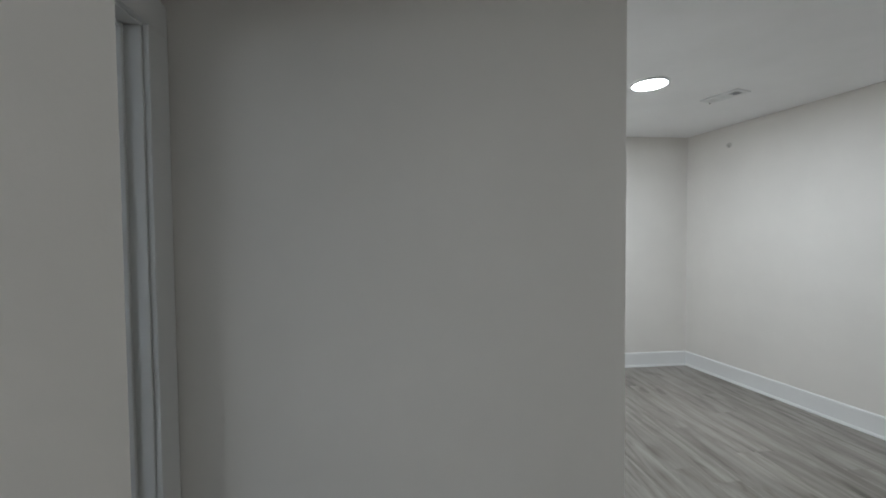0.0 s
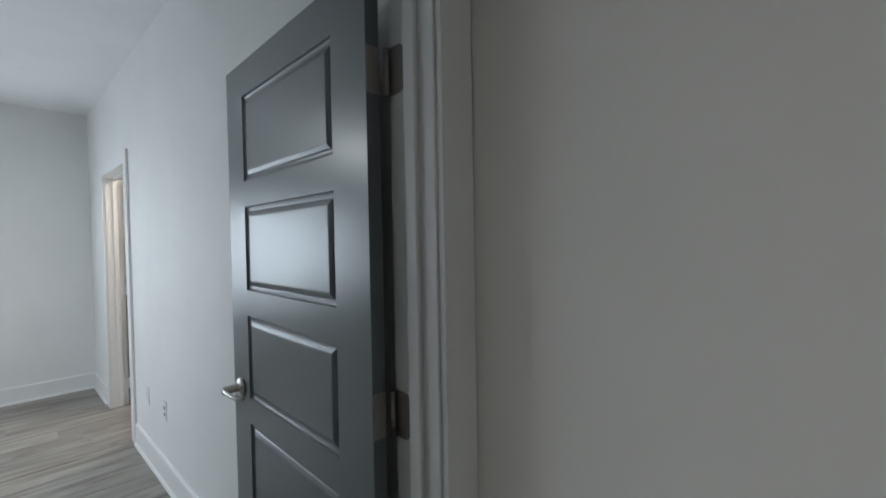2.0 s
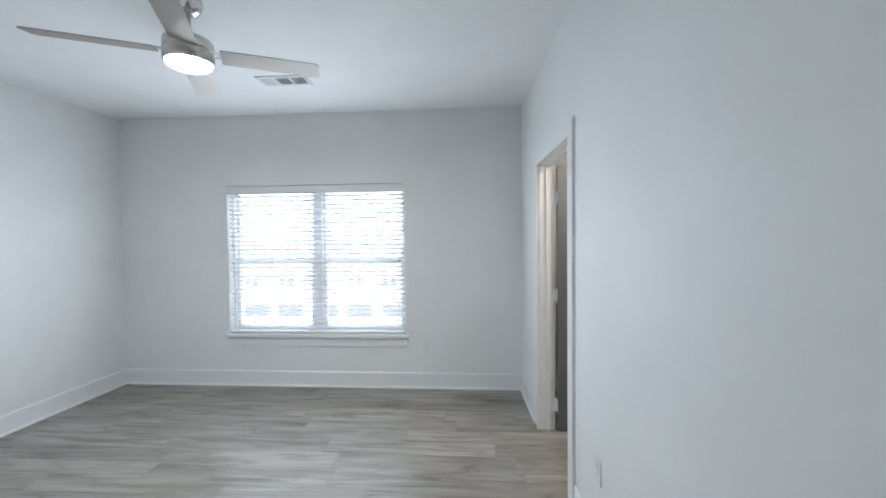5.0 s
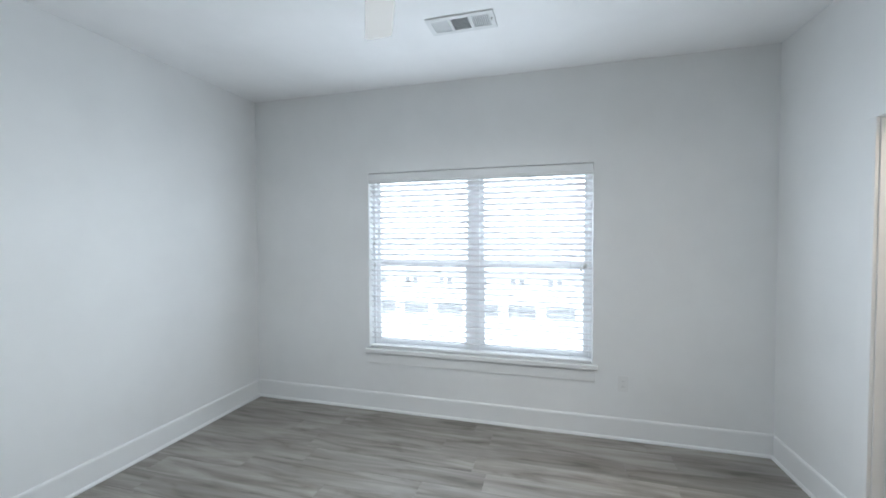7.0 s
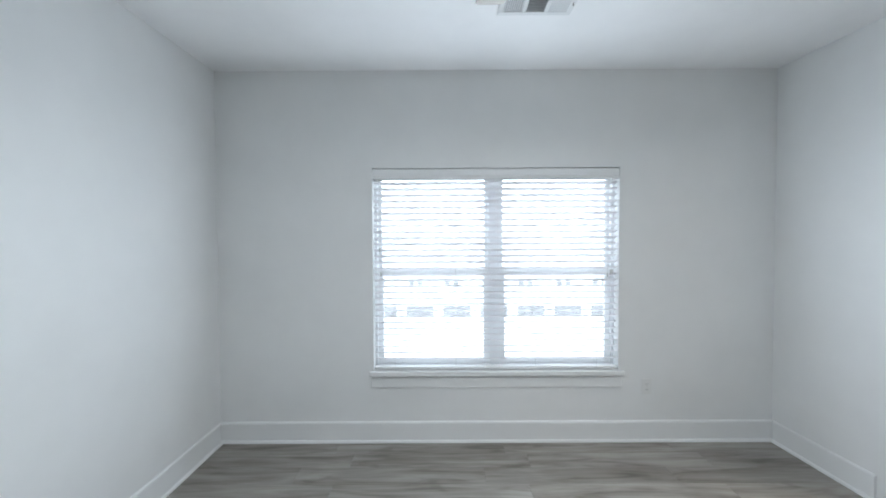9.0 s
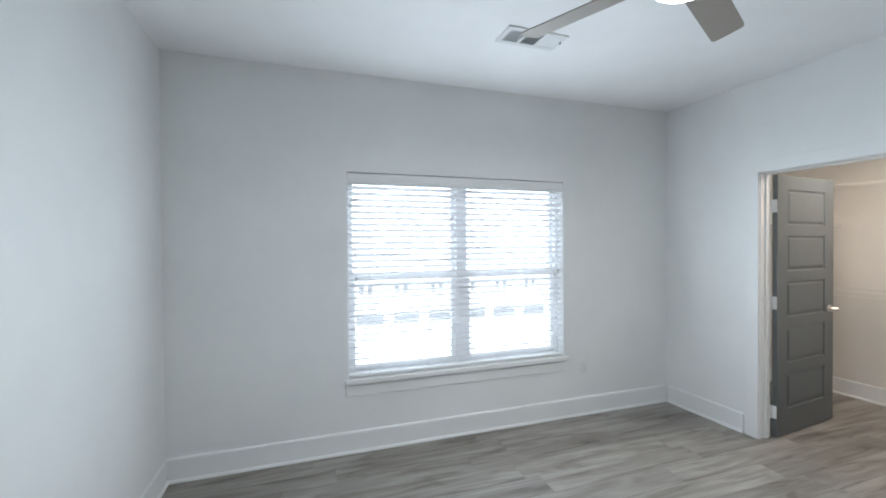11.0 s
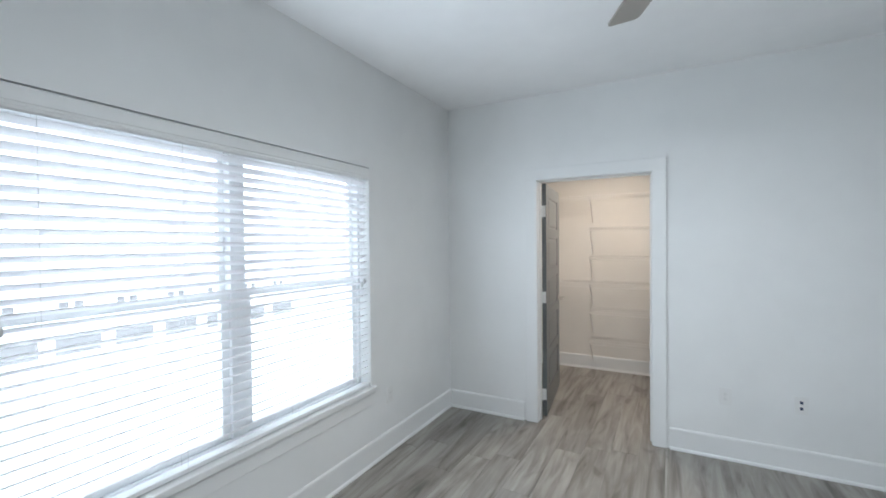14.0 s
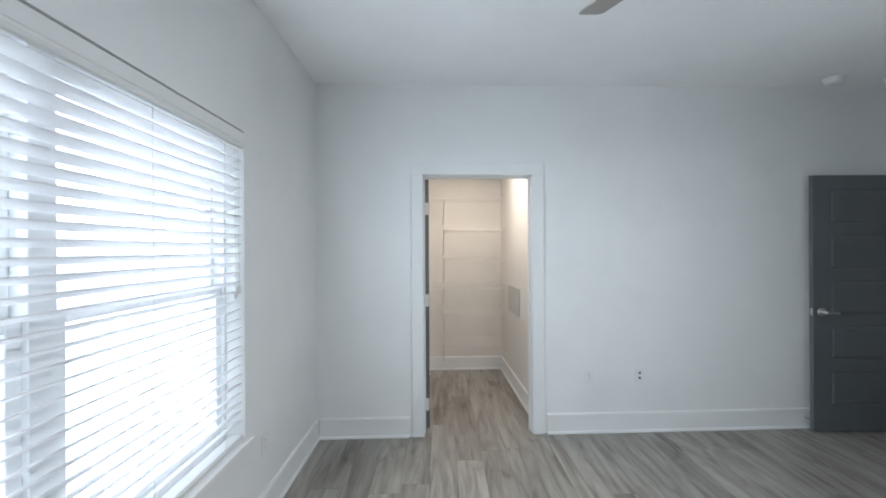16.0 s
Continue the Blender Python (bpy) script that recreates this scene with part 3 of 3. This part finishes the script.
for k in range(4):
    turn = Matrix.Rotation(radians(26 + 90 * k), 4, "Z")
    tilt = Matrix.Translation((0, 0, 2.500)) @ Matrix.Rotation(radians(-11), 4, "X")
    bm = bmesh.new()
    # the blade from root to tip, slightly wider at the root, its tip cut aslant with rounded corners
    ring = [(0.150, -0.060), (0.630, -0.064), (0.650, -0.060), (0.660, -0.046), (0.672, 0.050), (0.666, 0.064), (0.648, 0.070), (0.150, 0.064)]
    lo = [bm.verts.new(turn @ tilt @ Vector((x, y, -0.003))) for x, y in ring]
    hi = [bm.verts.new(turn @ tilt @ Vector((x, y, 0.003))) for x, y in ring]
    bm.faces.new(lo)
    bm.faces.new(hi)
    for i in range(len(ring)):
        j = (i + 1) % len(ring)
        bm.faces.new((lo[i], lo[j], hi[j], hi[i]))
    blade = part("blade", bm, M_BLADE, fan, "pale silver fan blade")
    bm = bmesh.new()
    soft_box(bm, 0.10, 0.20, -0.028, 0.028, 0.0032, 0.008, r=0.002, seg=1)
    bm.transform(turn @ tilt)
    part("blade_bracket", bm, M_NICKEL, blade)


# ---------------------------------------------------------------- ceiling vents
def ceiling_vent(m, label, length=0.40, width=0.19):
    """A three-section register on a ceiling: local x along its length, z down from the ceiling."""
    ob = thing("ceiling_vent", label, "air vent", m)
    sec_w = (length - 0.10) / 3
    bm = bmesh.new()
    hx, hy = length / 2, width / 2
    y0, y1 = -hy + 0.032, hy - 0.032
    soft_box(bm, -hx, hx, -hy, y0, -0.009, -0.0005, r=0.002, seg=1)
    soft_box(bm, -hx, hx, y1, hy, -0.009, -0.0005, r=0.002, seg=1)
    xs = [-hx]
    for i in range(3):
        a = -hx + 0.03 + i * (sec_w + 0.02)
        soft_box(bm, xs[-1], a, y0, y1, -0.009, -0.0005, r=0.0008, seg=1)
        xs.append(a + sec_w)
    soft_box(bm, xs[-1], hx, y0, y1, -0.009, -0.0005, r=0.0008, seg=1)
    part("faceplate", bm, M_VENT, ob)
    for i in range(3):
        a = -hx + 0.03 + i * (sec_w + 0.02)
        # no open duct: its shade is put into the grey of this sheet
        bm = bmesh.new()
        box(bm, a, a + sec_w, y0, y1, -0.0018, -0.0008)
        part("backing", bm, M_DUCT_SHADE, ob, "flat grey sheet toned as the shade behind the louvres")
        lean = (-38, 0, 38)[i]
        n = 9
        for k in range(n):
            bm = bmesh.new()
            if i == 1:
                box(bm, -sec_w / 2, sec_w / 2, -0.0055, 0.0055, -0.0005, 0.0005)
                place = Matrix.Translation((a + sec_w / 2, y0 + (k + 0.5) * (y1 - y0) / n, -0.0055)) @ Matrix.Rotation(radians(38), 4, "X")
            else:
                box(bm, -0.0048, 0.0048, y0 - 0.0, y1 + 0.0, -0.0005, 0.0005)
                place = Matrix.Translation((a + (k + 0.5) * sec_w / n, 0, -0.0055)) @ Matrix.Rotation(radians(lean), 4, "Y")
            part("louvre", bm, M_VENT, ob, m=place)
    bm = bmesh.new()
    soft_box(bm, hx - 0.018, hx - 0.014, -0.030, -0.018, -0.024, -0.009, r=0.001, seg=1)
    part("damper_tab", bm, M_HINGE, ob, "small grey damper tab")
    return ob


ceiling_vent(pose(-4.575, -0.735, CEIL, 0, 0, 90), "white three-section air register on the bedroom ceiling")
ceiling_vent(pose(2.665, 3.04, LOW, 0, 0, 107), "white three-section air register on the living area ceiling", 0.29, 0.15)

# living area downlight
dl = thing("downlight", "round flush ceiling light, lit, in the living area", "ceiling light", pose(1.93, 2.84, LOW))
bm = bmesh.new()
lathe(bm, [(0.126, -0.0005), (0.126, -0.009), (0.121, -0.014), (0.116, -0.0145), (0.114, -0.011), (0.114, -0.0005)], 40)
part("trim_ring", bm, M_TRIM, dl, "white trim ring")
bm = bmesh.new()
lathe(bm, [(0.1145, -0.011), (0.085, -0.015), (0, -0.017)], 40)
part("diffuser", bm, M_LENS, dl, "glowing white diffuser")
# dl2 is an added, unseen fixture to go with the hall's fill lamp
dl2 = copy_thing(dl, pose(0.85, -1.25, LOW))
cl = copy_thing(dl, NORTH @ Matrix.Translation((1.25, 0.76, LOW)))
tagged(dl2, "added ceiling light, lit, out of view in the hall")
tagged(cl, "round flush ceiling light, lit, in the closet")

# sprinkler head on the living area's long wall
sp = thing("sprinkler", "small chrome wall sprinkler with a round cover plate", "sprinkler", LIV @ Matrix.Translation((0.50, 0, 2.335)) @ Matrix.Rotation(radians(90), 4, "X"))
bm = bmesh.new()
lathe(bm, [(0, 0.001), (0.026, 0.001), (0.026, 0.003), (0.021, 0.006), (0.008, 0.007), (0.008, 0.020), (0.011, 0.023), (0.016, 0.024), (0.016, 0.026), (0, 0.026)], 24)
part("body", bm, M_NICKEL, sp)


# smoke detectors near the bedroom door
def smoke_detector(m):
    ob = thing("smoke_detector", "round white smoke detector on the bedroom ceiling", "smoke detector", m, group="ceiling detectors by the door")
    bm = bmesh.new()
    lathe(bm, [(0, -0.0005), (0.070, -0.0005), (0.070, -0.014), (0.066, -0.020), (0.0, -0.020)], 36)
    part("base", bm, M_PLATE, ob)
    bm = bmesh.new()
    lathe(bm, [(0.063, -0.0203), (0.060, -0.036), (0.046, -0.046), (0.015, -0.049), (0, -0.049)], 36)
    part("cover", bm, M_PLATE, ob)
    return ob


det = smoke_detector(pose(-1.41, 1.17, CEIL))
copy_thing(det, pose(-0.93, 1.17, CEIL))


# ---------------------------------------------------------------- wall plates
def wall_plate(m, label, kind):
    """Plate on a wall: local x along the wall, z up, y into the room is negative."""
    ob = thing("wall_outlet", label, "outlet", m, group="wall plates")
    bm = bmesh.new()
    soft_box(bm, -0.036, 0.036, -0.0045, -0.0004, -0.058, 0.058, r=0.0018, seg=2)
    part("plate", bm, M_PLATE, ob)
    for z in (-0.0195, 0.0195):
        bm = bmesh.new()
        if kind == "power":
            soft_box(bm, -0.017, 0.017, -0.0058, -0.0047, z - 0.0145, z + 0.0145, r=0.001, seg=1)
            sock = part("socket", bm, M_PLATE, ob)
            # slots are thin tabs, the shade inside them put into a dark colour
            for x, h in ((-0.0065, 0.0045), (0.0065, 0.0035)):
                bm = bmesh.new()
                box(bm, x - 0.0012, x + 0.0012, -0.0064, -0.0060, z - h, z + h)
                part("slot", bm, M_SLOT_SHADE, sock)
        else:
            soft_box(bm, -0.0085, 0.0085, -0.0075, -0.0047, z - 0.0095, z + 0.0095, r=0.002, seg=1)
            part("socket", bm, M_BLUE, ob, "dark data socket")
    bm = bmesh.new()
    lathe(bm, [(0, 0), (0.003, 0), (0.003, 0.0008), (0, 0.0012)], 10, Matrix.Translation((0, -0.0047, 0)) @ Matrix.Rotation(radians(90), 4, "X"))
    part("screw", bm, M_NICKEL, ob)
    return ob


wall_plate(NORTH @ Matrix.Translation((2.15, 0, 0.442)), "white power outlet on the closet wall", "power")
wall_plate(NORTH @ Matrix.Translation((2.56, 0, 0.448)), "white wall plate with two dark data sockets", "data")
wall_plate(Matrix.Translation((XW, 0.285, 0.415)) @ Matrix.Rotation(radians(90), 4, "Z"), "white power outlet beside the window", "power")

# spring door stop on the baseboard behind the bedroom door
ds = thing("door_stop", "small spring door stop on the baseboard behind the door", "door stop", NORTH @ Matrix.Translation((3.93, -0.0145, 0.085)) @ Matrix.Rotation(radians(90), 4, "X"))
bm = bmesh.new()
turns = 11
tube(bm, [(0.006 * math.cos(a * 0.7), 0.006 * math.sin(a * 0.7), 0.004 + a * 0.0006) for a in range(0, 9 * turns)], 0.0011, 6)
part("spring", bm, M_NICKEL, ds)
bm = bmesh.new()
lathe(bm, [(0, 0.0), (0.011, 0.0), (0.011, 0.004), (0, 0.005)], 16)
part("mount", bm, M_NICKEL, ds)
bm = bmesh.new()
lathe(bm, [(0, 0.062), (0.008, 0.062), (0.008, 0.074), (0, 0.076)], 16)
part("rubber_tip", bm, M_PLATE, ds, "white rubber tip")


# ---------------------------------------------------------------- closet shelves
def wire_shelf(z, u0, u1, brackets, depth=0.305, rod=False, m=None, label="white coated wire shelf on the closet's back wall"):
    """A wire shelf on the closet's back wall: front rail, back rail, cross wires and diagonal braces."""
    ob = thing("wire_shelf", label, "shelf", m or NORTH @ Matrix.Translation((0, CLB, z)), group="wire shelves in the closet")
    f = -depth
    for nm, y, zz, r in (("back_rail", -0.012, 0.0, 0.0032), ("front_rail", f, 0.0, 0.0035), ("lower_rail", f, -0.045 if rod else -0.028, 0.0035), ("middle_rail", f * 0.5, -0.004, 0.003)):
        bm = bmesh.new()
        tube(bm, [(u0, y, zz), (u1, y, zz)], r, 8)
        part(nm, bm, M_WIRE, ob)
    n = int((u1 - u0) / 0.0254)
    bm = bmesh.new()
    low = -0.045 if rod else -0.028
    for i in range(n + 1):
        u = u0 + (u1 - u0) * i / n
        tube(bm, [(u, -0.010, 0.004), (u, f, 0.004), (u, f - 0.003, low)], 0.0010, 4)
    tagged(part("cross_wires", bm, M_WIRE, ob), kind="stuff")
    for u in brackets:
        bm = bmesh.new()
        tube(bm, [(u, f, -0.004), (u, f + 0.03, -0.03), (u, -0.03, -0.26), (u, -0.006, -0.285)], 0.0048, 8)
        br = part("brace", bm, M_WIRE, ob, "white diagonal brace")
        bm = bmesh.new()
        soft_box(bm, u - 0.010, u + 0.010, -0.006, -0.0005, -0.305, -0.255, r=0.001, seg=1)
        part("brace_foot", bm, M_WIRE, br)
    return ob


for z in (1.69, 1.36, 0.74, 0.39):
    wire_shelf(z, 1.055, CLR - 0.004, [1.06])
wire_shelf(2.055, 0.02, CLR - 0.004, [1.06], rod=True, label="long white coated wire shelf under the closet ceiling")
wire_shelf(1.06, 0.02, CLR - 0.004, [1.06], rod=True, label="long white coated wire shelf with a hanging rail")
wire_shelf(1.68, 0.06, CLB - 0.146, [CLB - 0.165], depth=0.50, rod=True, m=NORTH @ Matrix.Translation((0, 0.14, 1.68)) @ Matrix.Rotation(math.pi / 2, 4, "Z"),
           label="white coated wire shelf on the closet's side wall")

# thin plate, a darker grey rectangle on the side wall; its small latch is added
pn = thing("access_panel", "small grey plate on the closet's side wall", "access panel", NORTH @ Matrix.Translation((CLR, 1.03, 0.93)))
bm = bmesh.new()
soft_box(bm, -0.012, -0.0005, -0.26, 0.26, -0.14, 0.14, r=0.003)
part("plate_face", bm, M_GREY, pn)
bm = bmesh.new()
soft_box(bm, -0.016, -0.0125, -0.24, -0.22, -0.02, 0.02, r=0.001, seg=1)
part("latch", bm, M_NICKEL, pn)

# ---------------------------------------------------------------- outside
GROUND = -9.6
bm = bmesh.new()
v = [bm.verts.new(p) for p in ((-2500, -2500, GROUND), (2500, -2500, GROUND), (2500, 2500, GROUND), (-2500, 2500, GROUND))]
bm.faces.new(v)
thing("ground", "pale concrete ground far below the window", "ground", None, bm, M_GROUND, kind="structure")


def townhouse(y, width, label):
    """A two-storey row house with its gable roof; the front faces +x."""
    ob = thing("house", label, "house", Matrix.Translation((-44, y, GROUND)), group="row of houses across the street")
    bm = bmesh.new()
    box(bm, -9, 0, 0, width, 0, 7.4)
    part("wall", bm, M_SIDING, ob)
    bm = bmesh.new()
    a = [(0.5, 7.3), (-4.5, 9.6), (-9.5, 7.3), (-9.5, 7.5), (-4.5, 9.85), (0.5, 7.5)]
    lo = [bm.verts.new((x, 0.0, z)) for x, z in a]
    hi = [bm.verts.new((x, width, z)) for x, z in a]
    for i in range(6):
        bm.faces.new((lo[i], lo[(i + 1) % 6], hi[(i + 1) % 6], hi[i]))
    bm.faces.new(lo)
    bm.faces.new(hi)
    part("roof", bm, M_ROOF, ob)
    for y0, z0, w, h in ((0.7, 5.9, 0.62, 1.0), (1.6, 5.9, 0.62, 1.0), (4.4, 5.9, 0.62, 1.0), (5.3, 5.9, 0.62, 1.0), (0.45, 2.8, 2.9, 1.3), (4.25, 2.8, 2.9, 1.3)):
        bm = bmesh.new()
        for b in ((0.0, 0.08, y0 - 0.1, y0, z0 - 0.1, z0 + h + 0.1), (0.0, 0.08, y0 + w, y0 + w + 0.1, z0 - 0.1, z0 + h + 0.1), (0.0, 0.08, y0, y0 + w, z0 - 0.1, z0), (0.0, 0.08, y0, y0 + w, z0 + h, z0 + h + 0.1)):
            box(bm, *b)
        wn_ = part("window", bm, M_TRIM, ob)
        bm = bmesh.new()
        box(bm, 0.01, 0.03, y0, y0 + w, z0, z0 + h)
        part("pane", bm, M_PANE, wn_)
    return ob


for k in range(9):
    townhouse(-36 + k * 7.6, 7.6, "pale two-storey row house across the street")

# ---------------------------------------------------------------- floor boards
shell("floor", "grey-brown vinyl plank floor running through all rooms", "floor", [(XW - 0.1, 4.5, -2.98, 4.45, -0.2, -0.004)], M_SUB)
floor = bpy.data.objects["floor"]
PW, PL = 0.181, 1.22


def board_mesh(length, width):
    e, g = 0.0010, 0.0003
    bm = bmesh.new()
    x, y = width / 2 - g, length / 2 - g
    rings = [[bm.verts.new(p) for p in ((-x + i, -y + i, z), (x - i, -y + i, z), (x - i, y - i, z), (-x + i, y - i, z))] for i, z in ((0, -0.0035), (0, -e), (e, 0.0))]
    for a, b in zip(rings, rings[1:]):
        for i in range(4):
            bm.faces.new((a[i], a[(i + 1) % 4], b[(i + 1) % 4], b[i]))
    bm.faces.new(rings[-1])
    return mesh_of("plank", bm, M_PLANK)


def lay(x0, x1, y0, y1, rng, cache):
    """Boards along y, in staggered rows, over one rectangle; pieces at its ends are cut."""
    k0, k1 = math.floor(x0 / PW), math.ceil(x1 / PW)
    for k in range(k0, k1):
        a, b = max(x0, k * PW), min(x1, (k + 1) * PW)
        if b - a < 0.01:
            continue
        y = y0 - (rng.random() * 0.9 + 0.05) * PL
        while y < y1:
            c, d = max(y, y0), min(y + PL, y1)
            if d - c > 0.03:
                key = (round(d - c, 2), round(b - a, 3))
                if key not in cache:
                    cache[key] = board_mesh(d - c, b - a)
                ob = new("plank", cache[key])
                ob.parent = floor
                ob.matrix_basis = Matrix.Translation(((a + b) / 2, (c + d) / 2, 0))
            y += PL


cache, rng = {}, random.Random(4)
lay(XW, XW + 1.78, -2.92, 3.06, rng, cache)
lay(XW + 1.78, XE, -2.92, 1.40, rng, cache)
lay(XE, DW0 + 0.06, PASS_S - 0.02, 1.5, rng, cache)
lay(DW0 + 0.06, 0.06, 0.28, 1.45, rng, cache)
lay(0.06, 1.05, -2.2, 1.45, rng, cache)
lay(1.05, 3.95, -2.2, 4.33, rng, cache)
